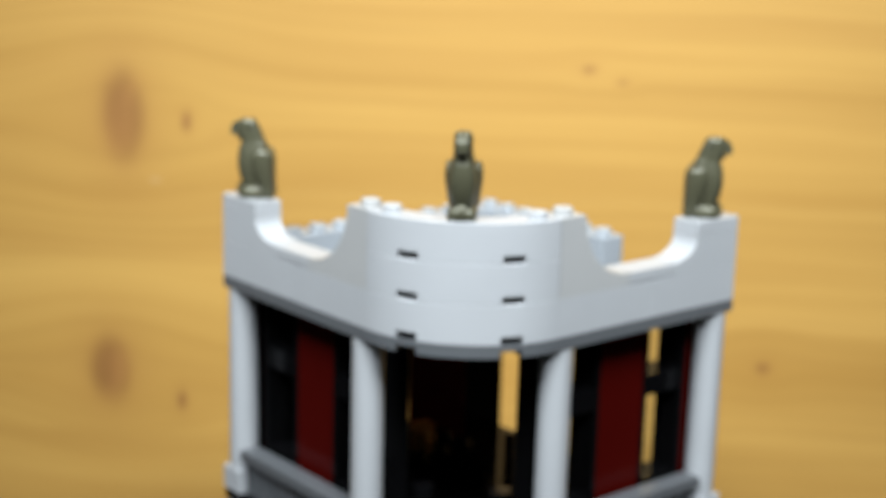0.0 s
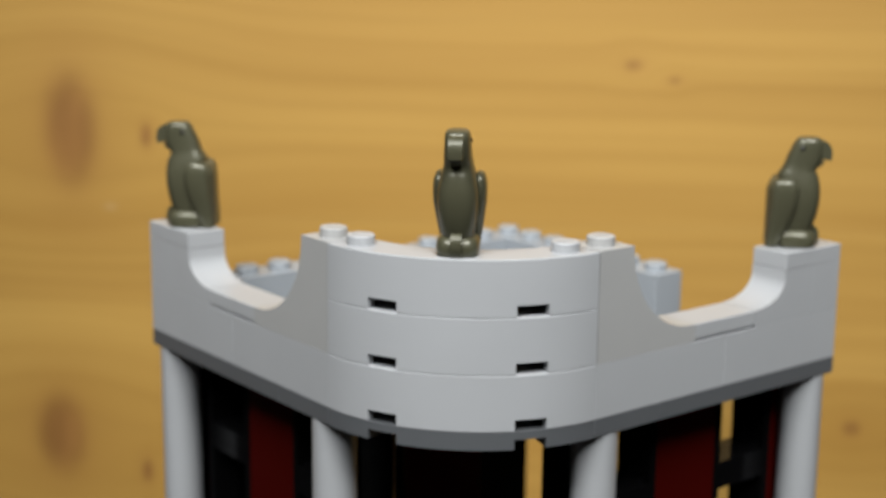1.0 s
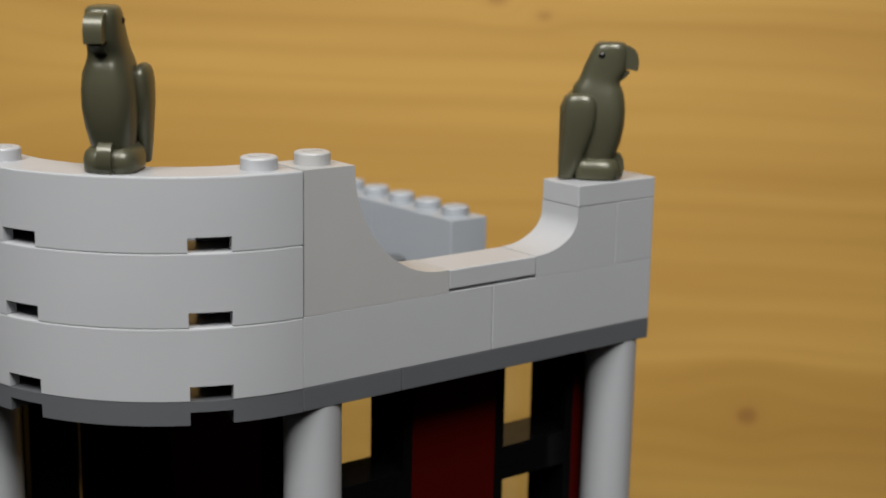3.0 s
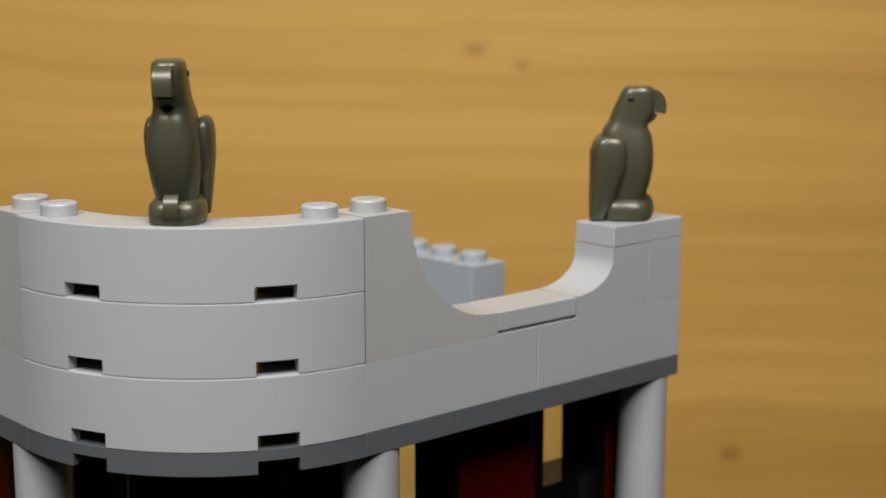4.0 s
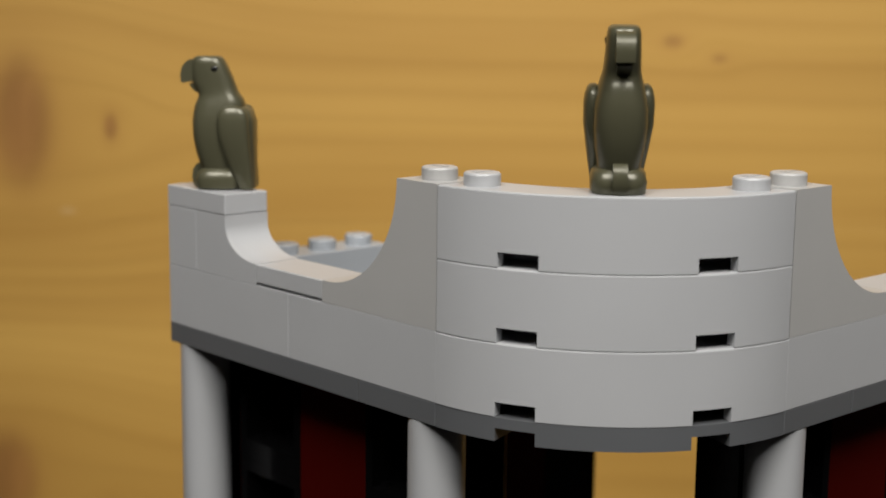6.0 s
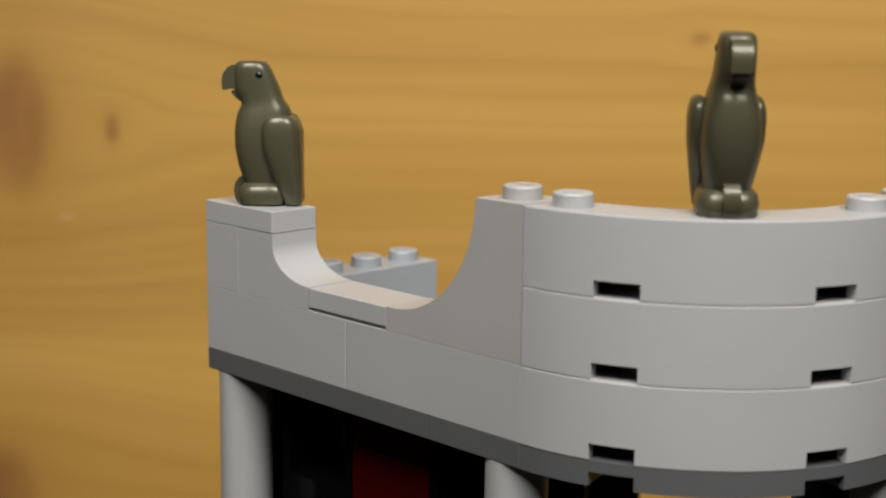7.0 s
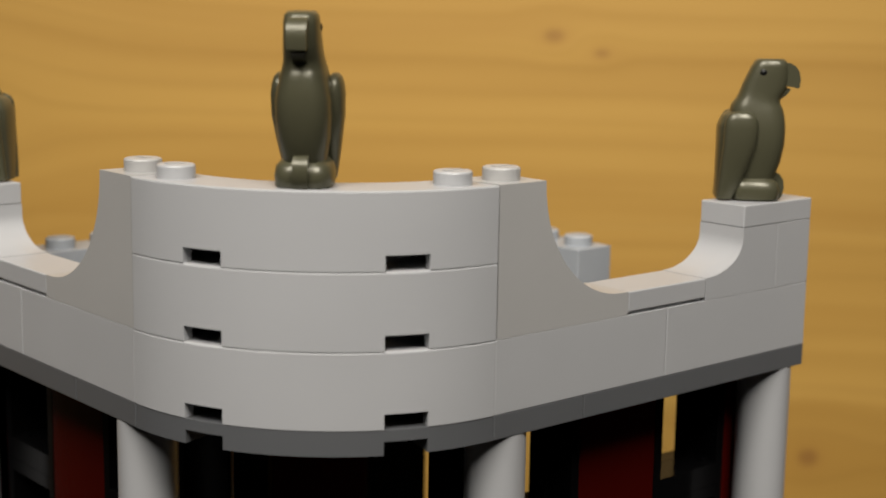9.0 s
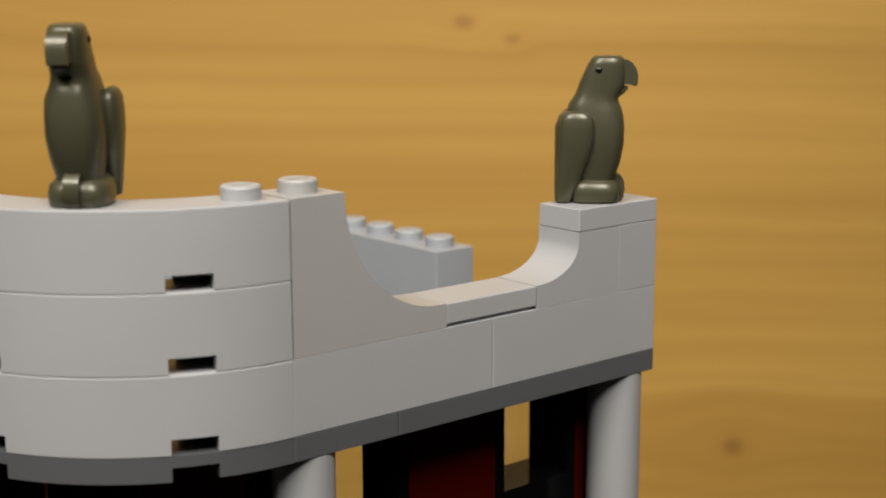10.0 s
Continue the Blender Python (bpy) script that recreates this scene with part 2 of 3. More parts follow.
# ---- the room ----
NX, NY, ND = 0.69466, 0.71934, 0.2280
TURN = math.degrees(math.atan2(-NX, NY))
WALL = pose(NX * ND, NY * ND, 0, 0, 0, TURN)
FLOOR_Z, TABLE_Z, CEIL_Z = -0.95, -0.20, 1.65
wall_wood = tagged(new("wall_north"), "wall of wide honey-coloured pine boards with dark knots", "wall", "", "structure")
wall_wood.matrix_world = WALL
# Unseen grey backing past the board ends keeps pine reflections off the red panels.
bm = bmesh.new()
box(bm, -1200, 18, FLOOR_Z * 1000, 1200, 60, CEIL_Z * 1000)
part("backing", bm, CREAM, wall_wood, "unseen plain grey wall behind the boards")

edges = [-107.0 + 99.2 * i for i in range(-8, 17)]
for z0, z1 in zip(edges[:-1], edges[1:]):
    bm = bmesh.new()
    box(bm, -520, 0, z0 + 0.02, 520, 17.6, z1 - 0.02)
    part("plank", bm, PINE, wall_wood, bevel=0.08)


def room_slab(name, label, category, x0, y0, z0, x1, y1, z1, material):
    bm = bmesh.new()
    box(bm, x0, y0, z0, x1, y1, z1)
    ob = part(name, bm, material)
    ob.matrix_world = WALL
    return tagged(ob, label, category, "", "structure")


# Walls and ceiling are unseen, added to close the room; dark grey limits fill.
room_slab("floor", "plain grey floor of the room", "floor", -1200, -1900, -1010, 1200, 60, -950, FLOOR_MAT)
room_slab("ceiling", "unseen plain grey ceiling", "ceiling", -1260, -1960, 1650, 1260, 60, 1700, CREAM)
room_slab("wall_west", "unseen plain grey wall", "wall", -1260, -1900, -950, -1200, 60, 1650, CREAM)
room_slab("wall_east", "unseen plain grey wall", "wall", 1200, -1900, -950, 1260, 60, 1650, CREAM)
room_slab("wall_south", "unseen plain grey wall", "wall", -1260, -1960, -950, 1260, -1900, 1650, CREAM)

# Table is out of view and assumed; its dark colour cuts warm bounce.
table = thing("table", "unseen table against the boarded wall, kept dark to cut warm bounce light", "table")
table.matrix_world = WALL
bm = bmesh.new()
box(bm, -600, -620, -228, 600, -4, -200)
part("tabletop", bm, TABLE_DARK, table, bevel=2)
for x in (-560, 500):
    for y in (-590, -90):
        bm = bmesh.new()
        box(bm, x, y, -950, x + 60, y + 60, -228)
        part("leg", bm, TABLE_DARK, table, bevel=2)

# ---- the toy building ----
tower = thing("toy_building", "grey plastic brick toy corner building with a curved parapet", "toy building")


def wall_brick(side, s0, s1, z0, z1, material, name="brick", d0=0.0, d1=8.0, studs=(), bevel=0.18):
    bm = bmesh.new()
    box(bm, s0 + G, d0 + G, z0 + G, s1 - G, d1 - G, z1 - G * 0.4)
    upright = [e for e in bm.edges if abs(e.verts[0].co.z - e.verts[1].co.z) > 0.1]
    bmesh.ops.bevel(bm, geom=upright, offset=bevel, segments=2, profile=0.5, affect="EDGES")
    level = [e for e in bm.edges if abs(e.verts[0].co.z - e.verts[1].co.z) < 0.01 and e.calc_face_angle(0) > 0.6]
    bmesh.ops.bevel(bm, geom=level, offset=0.07, segments=2, profile=0.5, affect="EDGES")
    for s in studs:
        stud(bm, s, (d0 + d1) / 2, z1)
    return part(name, flip(bm, side), material, tower)


def tile(side, s0, s1, z0, groove=0.42, d0=0.0, d1=8.0):
    bm = bmesh.new()
    box(bm, s0 + G, d0 + G, z0 + groove, s1 - G, d1 - G, z0 + P - 0.03)
    bmesh.ops.bevel(bm, geom=list(bm.edges), offset=0.16, segments=2, profile=0.5, affect="EDGES")
    box(bm, s0 + 0.5, d0 + 0.5, z0, s1 - 0.5, d1 - 0.5, z0 + 0.5)
    return part("tile", flip(bm, side), LIGHT_GREY, tower, "smooth light grey tile")


def arch_piece(side):
    """High inverted arch beside the curved front: one knob, then a hollow sweep down to a thin lip."""
    bm = bmesh.new()
    prof = [(32 + (0.2 if side == "x" else 0.1), B + G), (56 - G, B + G), (56 - G, B + P)]
    for i in range(17):
        a = math.pi / 2 * (1 - i / 16)
        prof.append((54.6 - 14.6 * math.cos(a), 28.8 - 16.0 * math.sin(a)))
    prof.append((32 + (0.2 if side == "x" else 0.1), 28.8))
    prism(bm, prof, G, 8 - G)
    bmesh.ops.bevel(bm, geom=[e for e in bm.edges if e.calc_face_angle(0) > 0.6], offset=0.15, segments=2, profile=0.5, affect="EDGES")
    stud(bm, 36, 4, 28.8)
    return part("arch_brick", flip(bm, side), AGED_GREY, tower)


def sweep_piece(side):
    """Low curved piece that rises from the sill to the pedestal."""
    bm = bmesh.new()
    prof = [(72 + G, B + G), (88 - G, B + G), (88 - G, 2 * B - G), (80, 2 * B - G)]
    for i in range(13):
        a = math.pi / 2 * (1 - i / 12)
        prof.append((72 + G + (8 - G) * math.sin(a), 17.6 - 4.8 * math.cos(a)))
    prism(bm, prof, G, 8 - G)
    bmesh.ops.bevel(bm, geom=[e for e in bm.edges if e.calc_face_angle(0) > 0.6], offset=0.15, segments=2, profile=0.5, affect="EDGES")
    return part("curved_brick", flip(bm, side), LIGHT_GREY, tower)


def arc_shell(bm, r0, r1, z0, z1, a0, a1, n):
    """A bent block about (32, 32); angles in degrees from the -x way towards -y."""
    cols = []
    for i in range(n + 1):
        a = radians(a0 + (a1 - a0) * i / n)
        c, s = -math.cos(a), -math.sin(a)
        cols.append([bm.verts.new((32 + r * c, 32 + r * s, z)) for r, z in ((r0, z0), (r1, z0), (r1, z1), (r0, z1))])
    for p, q in zip(cols[:-1], cols[1:]):
        for i in range(4):
            bm.faces.new((p[i], p[(i + 1) % 4], q[(i + 1) % 4], q[i]))
    bm.faces.new(cols[0][::-1])
    bm.faces.new(cols[-1])


NOTCH = ((17.3, 27.2), (62.8, 72.7))
INNER_NOTCH = ((24.5, 33.0), (57.0, 65.5))


def curved_wall(bm, r0, r1, z0, z1, notch_z, notches=NOTCH, n_total=60):
    """A quarter ring wall with two notches cut through it, as one skin of shared columns."""
    stops = sorted({0.0, 90.0, *[a for pair in notches for a in pair], *[90.0 * i / n_total for i in range(n_total + 1)]})
    def is_open(a):
        return any(p < a < q for p, q in notches)
    vert = {}
    def v(a, r, z):
        key = (round(a, 4), r, round(z, 4))
        if key not in vert:
            t = radians(a)
            vert[key] = bm.verts.new((32 - r * math.cos(t), 32 - r * math.sin(t), z))
        return vert[key]
    levels = [z0, notch_z, z1]
    for a, b in zip(stops[:-1], stops[1:]):
        for k, (za, zb) in enumerate(zip(levels[:-1], levels[1:])):
            if k == 0 and is_open((a + b) / 2):
                continue
            bm.faces.new((v(a, r1, za), v(b, r1, za), v(b, r1, zb), v(a, r1, zb)))
            bm.faces.new((v(b, r0, za), v(a, r0, za), v(a, r0, zb), v(b, r0, zb)))
        zb = notch_z if is_open((a + b) / 2) else z0
        bm.faces.new((v(a, r0, zb), v(b, r0, zb), v(b, r1, zb), v(a, r1, zb)))
        bm.faces.new((v(a, r1, z1), v(b, r1, z1), v(b, r0, z1), v(a, r0, z1)))
    for p, q in notches:
        for a in (p, q):
            bm.faces.new((v(a, r0, z0), v(a, r1, z0), v(a, r1, notch_z), v(a, r0, notch_z)))
    for a in (0.0, 90.0):
        for za, zb in zip(levels[:-1], levels[1:]):
            bm.faces.new((v(a, r0, za), v(a, r1, za), v(a, r1, zb), v(a, r0, zb)))


def ring_brick(z0, z1, material, name, notch=1.95, studs=False):
    """Quarter-ring brick, hollow below its top, with two notches through its foot."""
    bm = bmesh.new()
    curved_wall(bm, 30.4, 32.0 - 0.02, z0 + 0.01, z1 - 1.6, z0 + notch)
    curved_wall(bm, 24.0, 25.5, z0 + 0.01, z1 - 1.6, z0 + notch, INNER_NOTCH)
    arc_shell(bm, 24.0, 32.0 - 0.02, z1 - 1.6, z1 - G * 0.4, 0, 90, 60)
    bmesh.ops.remove_doubles(bm, verts=bm.verts, dist=0.001)
    rim = [e for e in bm.edges if all(abs(v.co.z - (z0 + 0.01)) < 0.001 and math.hypot(v.co.x - 32, v.co.y - 32) > 31.9 for v in e.verts)]
    bmesh.ops.bevel(bm, geom=rim, offset=0.06, segments=2, profile=0.5, affect="EDGES")
    rim = [e for e in bm.edges if all(abs(v.co.z - (z1 - G * 0.4)) < 0.001 for v in e.verts) and e.calc_face_angle(0) > 0.6]
    bmesh.ops.bevel(bm, geom=rim, offset=0.26, segments=3, profile=0.5, affect="EDGES")
    for s in (28.0,) if studs else ():
        stud(bm, s, 4, z1)
        stud(bm, 4, s, z1)
    return part(name, bm, material, tower)


for i in range(3):
    ring_brick(i * B, (i + 1) * B, LIGHT_GREY, "round_corner_brick", studs=i == 2)


def ring_plate():
    bm = bmesh.new()
    curved_wall(bm, 24.0, 31.9, -P + G, -0.05, -P + 1.75)
    return part("round_corner_plate", bm, DARK_GREY, tower, "dark grey curved plate with notches")


ring_plate()
for side in "xy":
    wall_brick(side, 32, 64, 0, B, LIGHT_GREY)
    wall_brick(side, 64, 96, 0, B, LIGHT_GREY)
    arch_piece(side)
    tile(side, 56, 72, B)
    sweep_piece(side)
    wall_brick(side, 88, 96, B, 2 * B, LIGHT_GREY)
    tile(side, 80, 96, 2 * B, 0.0)
    wall_brick(side, 32, 48, -P, 0, DARK_GREY, "plate", bevel=0.15)
    wall_brick(side, 48, 96, -P, 0, DARK_GREY, "plate", bevel=0.15)

# roof deck behind the parapet
bm = bmesh.new()
poly = [(24.2, 8.2), (87.8, 8.2), (87.8, 87.8), (8.2, 87.8), (8.2, 24.2), (11.5, 19.0), (15.0, 15.0), (19.0, 11.5)]
lo = [bm.verts.new((x, y, -P)) for x, y in poly]
hi = [bm.verts.new((x, y, -0.1)) for x, y in poly]
bm.faces.new(lo[::-1])
bm.faces.new(hi)
for i in range(len(poly)):
    j = (i + 1) % len(poly)
    bm.faces.new((lo[i], lo[j], hi[j], hi[i]))
for i in range(1, 11):
    for j in range(1, 11):
        if i + j > 4:
            stud(bm, 4 + 8 * i, 4 + 8 * j, -0.1)
part("roof_plate", bm, DARK_GREY, tower, "dark grey knobbed roof plate")

# rear parapet, one brick high
for side, s0, s1 in (("x", 8, 40), ("x", 64, 88), ("y", 40, 64), ("y", 64, 96)):
    bm = bmesh.new()
    box(bm, s0 + G, 88 + G, G, s1 - G, 96 - G, B)
    bmesh.ops.bevel(bm, geom=list(bm.edges), offset=0.15, segments=2, profile=0.5, affect="EDGES")
    for q in range(int((s1 - s0) / 8)):
        stud(bm, s0 + 4 + 8 * q, 92, B)
    part("rear_brick", flip(bm, side), REAR_GREY, tower)
for side, s0, s1 in (("x", 8, 88), ("y", 8, 96)):
    bm = bmesh.new()
    box(bm, s0 + G, 88 + G, -P, s1 - G, 96 - G, 0)
    part("plate", flip(bm, side), DARK_GREY, tower, bevel=0.15)

# pillars
def pillar(x, y):
    bm = bmesh.new()
    cyl(bm, x, y, -54.2, -P - 0.05, 3.95, 40)
    return part("pillar", bm, LIGHT_GREY, tower, "round light grey pillar", bevel=0.15)


for x, y in ((92, 4), (36, 4), (4, 36), (4, 92)):
    pillar(x, y)
FLOOR2 = -60.8
for side in "xy":
    wall_brick(side, 88, 96.2, FLOOR2, -54.2, LIGHT_GREY, "pillar_base", -0.2, 8.0)
    wall_brick(side, 32, 40, FLOOR2, -54.2, LIGHT_GREY, "pillar_base")


def window(side, s0, s1, z0, z1, d0=8.0, d1=16.3):
    """Black window frame with a clear pane."""
    bm = bmesh.new()
    t = 1.6
    box(bm, s0 + G, d0, z0 + G, s0 + t, d1, z1 - G)
    box(bm, s1 - t, d0, z0 + G, s1 - G, d1, z1 - G)
    box(bm, s0 + t, d0, z0 + G, s1 - t, d1, z0 + t + 1.8)
    box(bm, s0 + t, d0, z1 - t - 0.4, s1 - t, d1, z1 - G)
    box(bm, s0 + t, d0 + 4.6, z0 + t, s0 + t + 0.5, d0 + 6.2, z1 - t)
    box(bm, s1 - t - 0.5, d0 + 4.6, z0 + t, s1 - t, d0 + 6.2, z1 - t)
    for z in (z0 + 3.0, z1 - 3.0):
        for s in (s0 + t + 0.3, s1 - t - 0.3):
            cyl(bm, s, d0 + 2.4, z - 0.8, z + 0.8, 0.8, 10)
    frame_ob = part("window_frame", flip(bm, side), BLACK, tower, "glossy black window frame", bevel=0.12)
    bm = bmesh.new()
    box(bm, s0 + t, d0 + 5.2, z0 + t, s1 - t, d0 + 5.6, z1 - t)
    pane = part("pane", flip(bm, side), GLASS, frame_ob, "clear plastic pane")
    pane.visible_shadow = False


for side in "xy":
    for s0, s1 in ((40, 56), (72, 88)):
        window(side, s0, s1, -22.4, -P)
        window(side, s0, s1, -51.2, -22.4)
    for s0, s1 in ((56, 72), (88, 96)):
        wall_brick(side, s0, s1, -51.2, -P, DARK_RED, "panel", 8.0, 15.0)
    wall_brick(side, 40, 96, -60.8, -51.2, BLACK, "brick", 8.0, 16.0)

# rear walls of the storey: one side closed, the other open
for s0, s1, m in ((8, 24, BLACK), (24, 40, BLACK), (40, 58.5, BLACK), (58.5, 81, DARK_RED), (81, 96, BLACK)):
    wall_brick("x", s0, s1, -60.8, -P, m, "rear_panel", 88.0, 96.0)
# black columns behind the inner pillars, one with a thin amber strip
for side in "xy":
    wall_brick(side, 35.4, 39.9, -60.8, -P, BLACK, "column", 9.0, 16.6)
bm = bmesh.new()
box(bm, 16.1, 34.9, -27.0, 16.4, 35.3, -P)
part("amber_strip", bm, AMBER, tower, "thin amber-coloured strip")

# storey floor and the body below
bm = bmesh.new()
box(bm, 0.4, 0.4, -64, 96, 96, FLOOR2)
part("floor_plate", bm, BLACK, tower, bevel=0.2)
for k in range(14):
    z1 = -64.0 - k * B
    bm = bmesh.new()
    box(bm, 1.0, 1.0, z1 - B + G, 96, 96, z1 - G)
    part("brick_course", bm, LIGHT_GREY, tower, bevel=0.2)
bm = bmesh.new()
box(bm, -16, -16, -200, 112, 112, -64.0 - 14 * B)
part("base_plate", bm, DARK_GREY, tower, bevel=0.2)


# balustrades between the pillars
def balustrade(side):
    bm = bmesh.new()
    box(bm, 40.1, 0.2, -50.6, 87.8, 5.8, -47.8)
    rail = part("rail", flip(bm, side), DARK_GREY, tower, "dark grey balcony rail", bevel=0.25)
    for q in range(12):
        bm = bmesh.new()
        s = 42.2 + 4.0 * q
        cyl(bm, s, 2.8, -60.8, -50.6, 1.25, 12)
        part("baluster", flip(bm, side), DARK_GREY, rail)


for side in "xy":
    balustrade(side)

bm = bmesh.new()
arc_shell(bm, 17.0, 21.0, -50.5, -47.0, 0, 90, 30)
front_rail = part("curved_rail", bm, BLACK, tower, "glossy black curved balcony rail", bevel=0.2)
for i in range(7):
    a = radians(6 + 13 * i)
    bm = bmesh.new()
    cyl(bm, 32 - 19 * math.cos(a), 32 - 19 * math.sin(a), -60.8, -50.5, 1.2, 10)
    part("baluster", bm, BLACK, front_rail)
bm = bmesh.new()
cyl(bm, 36, 22, -60.8, -46, 3.0, 12)
cyl(bm, 22, 36, -60.8, -46, 3.0, 12)
part("post", bm, BLACK, tower, bevel=0.2)


# ---- the bird statues ----
def loft(bm, rows, n=24, square=2.0):
    """Closed skin through level rings: z, centre along, half length, half width."""
    rings = []
    for z, cx, a, b in rows:
        ring = []
        for i in range(n):
            t = 2 * math.pi * i / n
            c, s = math.cos(t), math.sin(t)
            k = 2.0 / square
            ring.append(bm.verts.new((cx + a * math.copysign(abs(c) ** k, c), b * math.copysign(abs(s) ** k, s), z)))
        rings.append(ring)
    for p, q in zip(rings[:-1], rings[1:]):
        for i in range(n):
            bm.faces.new((p[i], p[(i + 1) % n], q[(i + 1) % n], q[i]))
    bm.faces.new(rings[0][::-1])
    bm.faces.new(rings[-1])


def ball(bm, x, y, z, a, b, c, n=14):
    m = bmesh.ops.create_uvsphere(bm, u_segments=n, v_segments=8, radius=1.0, matrix=Matrix.Translation((x, y, z)) @ Matrix.Diagonal((a, b, c, 1)))
    return m["verts"]


def bird_mesh():
    bm = bmesh.new()
    # trunk, neck and head in one skin
    loft(bm, [(2.4, -0.4, 2.5, 2.5), (4.0, -0.2, 2.9, 2.7), (6.0, 0.0, 3.3, 3.05), (8.5, 0.12, 3.6, 3.28), (10.8, 0.05, 3.72, 3.25), (12.2, -0.28, 3.92, 3.05),
              (13.2, -0.45, 3.9, 2.85), (13.75, -0.5, 3.8, 2.73), (14.2, -0.55, 3.65, 2.62), (14.7, -0.55, 3.4, 2.5), (15.3, -0.33, 3.17, 2.36), (15.9, -0.05, 3.15, 2.28),
              (16.6, 0.28, 3.23, 2.22), (17.4, 0.53, 3.23, 2.18), (18.9, 0.9, 2.95, 2.1), (20.1, 1.12, 2.64, 2.05), (20.9, 1.25, 2.3, 1.92), (21.25, 1.25, 1.85, 1.6)], square=2.8)
    # hooked beak: a rounded slab bent forward and down
    n0 = set(bm.verts)
    prof = [(2.8, 20.7), (3.9, 20.75), (4.7, 20.3), (5.25, 19.5), (5.5, 18.4), (5.4, 17.1), (5.1, 16.95), (4.6, 17.1), (4.1, 17.2), (3.0, 17.2)]
    prism(bm, prof, -1.15, 1.15)
    fresh = set(bm.verts) - n0
    bmesh.ops.bevel(bm, geom=[e for e in bm.edges if set(e.verts) <= fresh and e.calc_face_angle(0) > 1.2], offset=0.35, segments=2, profile=0.5, affect="EDGES")
    prism(bm, [(2.6, 17.0), (4.1, 16.9), (4.15, 16.6), (3.6, 15.9), (2.8, 15.3), (2.3, 15.5)], -0.85, 0.85)
    # folded wings that run straight down the back into the tail
    for s in (-1, 1):
        rows = [(0.25, -4.85, 1.1, 0.6), (2.5, -4.5, 1.55, 0.8), (5.5, -4.05, 2.05, 1.0), (8.5, -3.6, 2.4, 1.15), (11.0, -3.5, 2.45, 1.15), (12.3, -3.5, 2.3, 1.0), (13.1, -3.5, 1.8, 0.75), (13.5, -3.5, 0.9, 0.4)]
        before = set(bm.verts)
        loft(bm, rows, 18, 2.5)
        for v in set(bm.verts) - before:
            v.co.y += s * (2.5 + 0.75 * min(1.0, v.co.z / 9.0))
            v.co.x += 0.55 * min(1.0, v.co.z / 7.0)
    loft(bm, [(0.2, -4.95, 1.0, 1.9), (2.5, -4.55, 1.5, 2.4), (8.0, -3.95, 2.1, 3.0), (11.0, -3.65, 2.4, 3.0), (12.6, -3.3, 2.2, 2.6), (13.3, -3.0, 1.6, 2.0)], 20, 3.4)
    # clasping feet on a rounded bar
    loft(bm, [(0.0, -0.3, 3.2, 3.0), (0.3, -0.3, 3.5, 3.42), (1.6, -0.3, 3.65, 3.5), (2.7, -0.4, 3.4, 3.3), (3.4, -0.5, 2.7, 2.6)], 28, 3.4)
    # the perch peg between the feet
    n0 = set(bm.verts)
    prism(bm, [(1.0, 0.1), (3.3, 0.1), (3.75, 0.7), (3.95, 1.9), (3.8, 3.1), (3.3, 3.9), (2.6, 4.25), (1.6, 4.3)], -0.9, 0.9)
    fresh = set(bm.verts) - n0
    bmesh.ops.bevel(bm, geom=[e for e in bm.edges if set(e.verts) <= fresh and e.calc_face_angle(0) > 1.2], offset=0.3, segments=2, profile=0.5, affect="EDGES")
    count = len(bm.faces)
    for s in (-1, 1):
        ball(bm, 0.0, s * 1.98, 19.3, 0.52, 0.25, 0.5, 10)
    bm.faces.ensure_lookup_table()
    for f in bm.faces[count:]:
        f.material_index = 1
    bmesh.ops.scale(bm, vec=(1.0, 1.0, 0.965), verts=bm.verts)
    me = to_mesh("bird_statue", bm, STATUE_GREY, 0.0, 48)
    me.materials.append(EYE_BLACK)
    return me


def bird(x, y, z, turn, label, mesh, lean=0.0):
    ob = tagged(new("bird_statue", mesh), label, "statue", "bird statues on the parapet")
    ob.matrix_world = pose(x * MM, y * MM, z * MM, 0, lean, turn)
    return ob


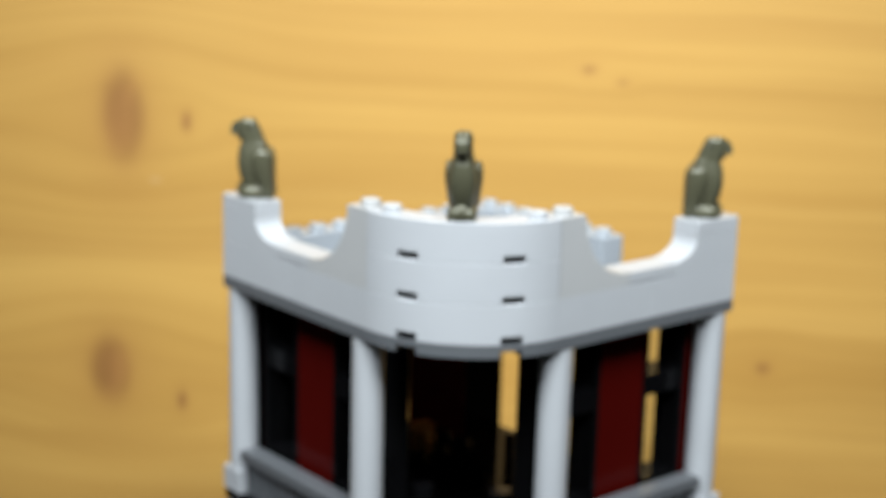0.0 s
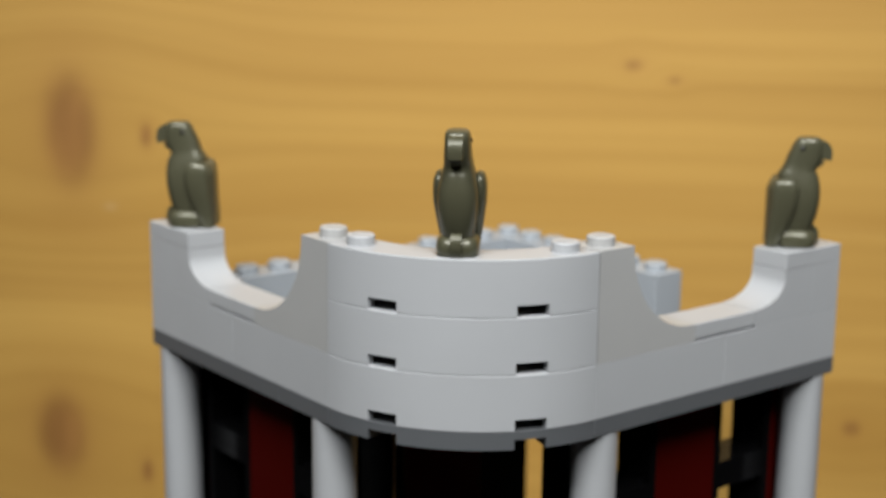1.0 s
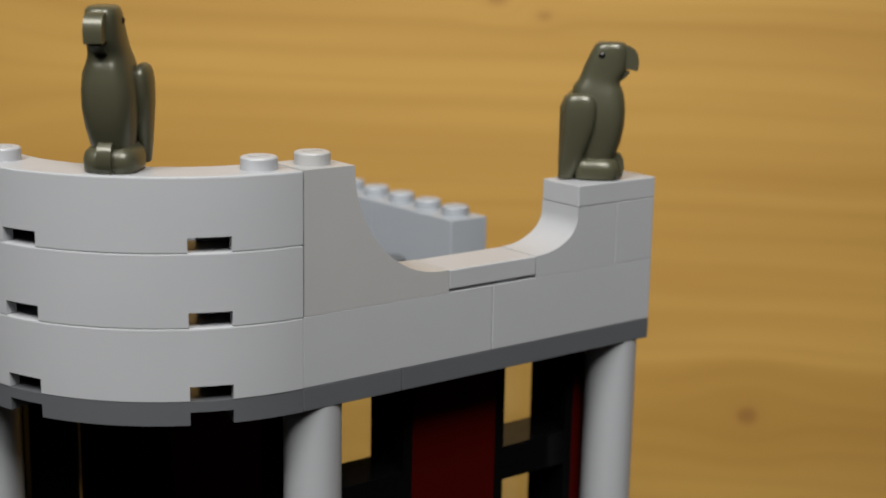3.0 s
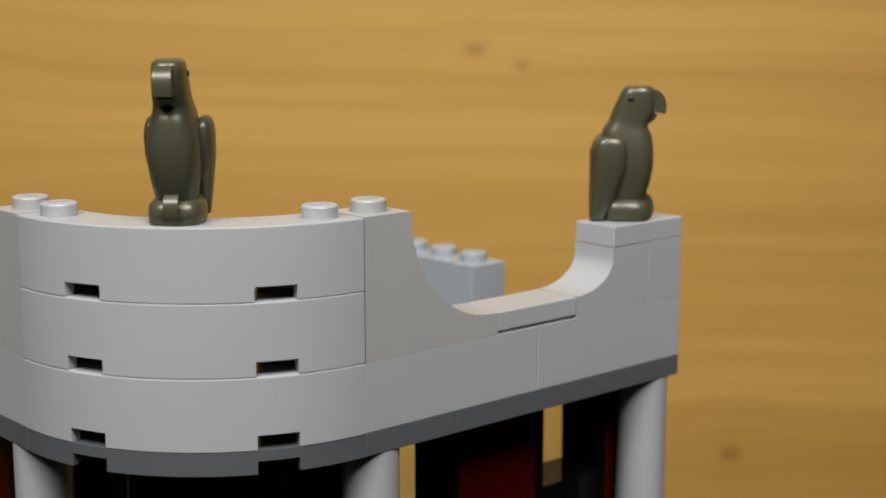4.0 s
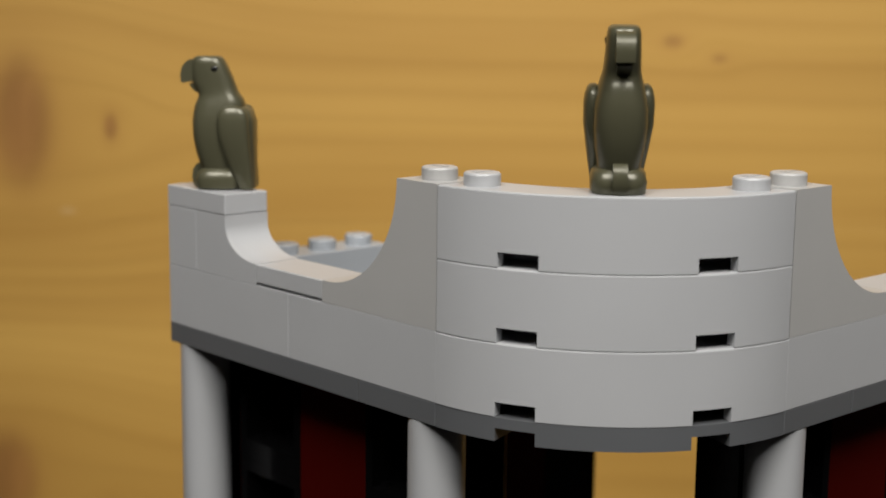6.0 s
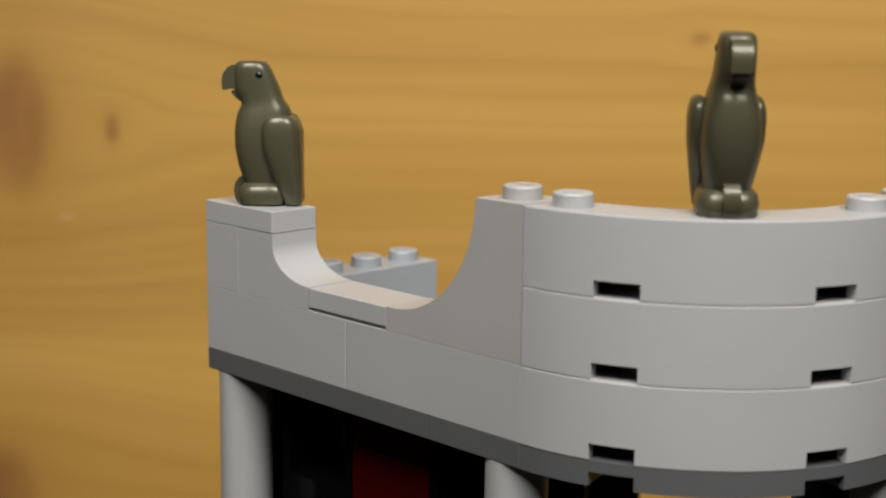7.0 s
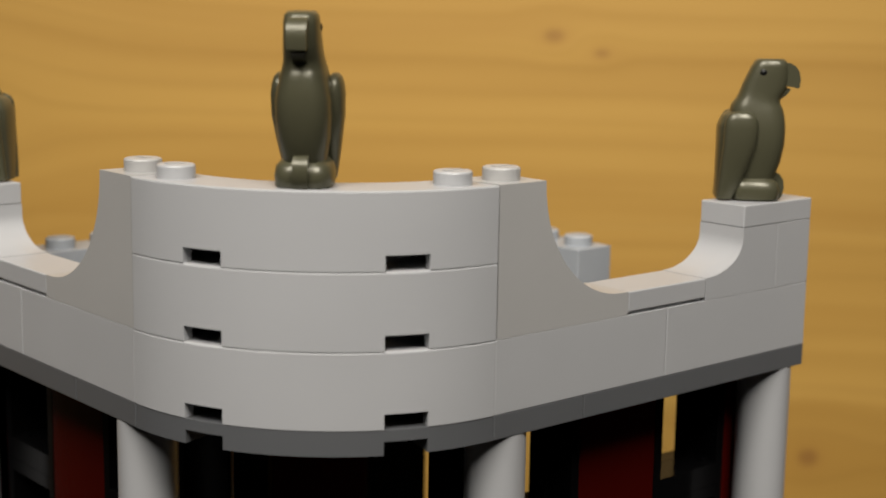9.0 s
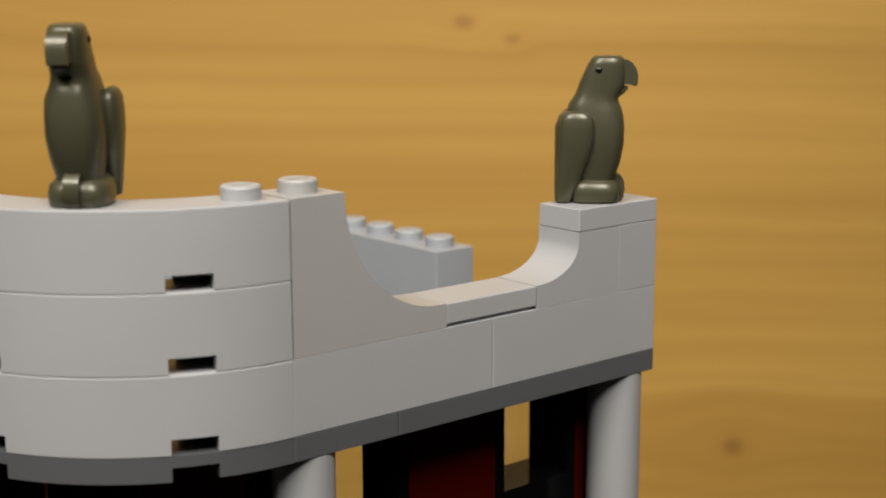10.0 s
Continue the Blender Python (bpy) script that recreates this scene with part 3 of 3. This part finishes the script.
mesh = bird_mesh()
bird(12.3, 12.55, 28.8, -135, "olive-grey plastic parrot statue perched on the curved front parapet", mesh, 3.5)
bird(87.5, 4.0, 22.4, -45, "olive-grey plastic parrot statue perched on a square end pedestal", mesh)
bird(4.0, 87.5, 22.4, 135, "olive-grey plastic parrot statue perched on a square end pedestal", mesh)


# ---- things inside the storey ----
cabinet = thing("toy_cabinet", "small glossy black brick cabinet inside the toy building", "cabinet")
bm = bmesh.new()
box(bm, 34, 54, FLOOR2, 58, 70, -51.0)
part("body", bm, BLACK, cabinet, bevel=0.2)
bm = bmesh.new()
box(bm, 34, 54, -51.0, 58, 70, -49.4)
for x in (38, 46, 54):
    for y in (58, 66):
        stud(bm, x, y, -49.4)
part("top", bm, BLACK, cabinet, bevel=0.15)

lantern = thing("toy_relic", "square amber-brown plastic relic with a round boss on the black cabinet", "ornament")
bm = bmesh.new()
box(bm, 36.5, 58.5, -49.3, 44.5, 62.5, -40.6)
part("block", bm, BROWN_CLEAR, lantern, bevel=0.3)
bm = bmesh.new()
cyl(bm, 0, 0, 0, 1.6, 3.0, 20, 2.2)
cyl(bm, 0, 0, 1.5, 2.4, 1.4, 16, 0.9)
bmesh.ops.rotate(bm, verts=bm.verts, cent=(0, 0, 0), matrix=Matrix.Rotation(radians(90), 3, "X"))
bmesh.ops.translate(bm, verts=bm.verts, vec=(40.5, 58.5, -45.0))
part("boss", bm, BROWN_CLEAR, lantern, "round amber boss")
bm = bmesh.new()
box(bm, 36.0, 58.0, -49.35, 45.0, 63.0, -48.7)
part("foot", bm, BROWN_CLEAR, lantern, bevel=0.1)

for name, x, y, top in (("toy_chain_post", 55.6, 40.0, -41.0), ("toy_chain_post", 60.0, 37.0, -43.0)):
    post_ob = thing(name, "glossy black post of stacked ribbed drums on the storey floor", "post", "ribbed posts")
    z = FLOOR2
    while z < top:
        bm = bmesh.new()
        cyl(bm, x, y, z, z + 1.6, 1.2, 14)
        cyl(bm, x, y, z + 0.9, z + 2.6, 2.1, 14, 1.8)
        part("drum", bm, BLACK, post_ob, bevel=0.15)
        z += 2.6
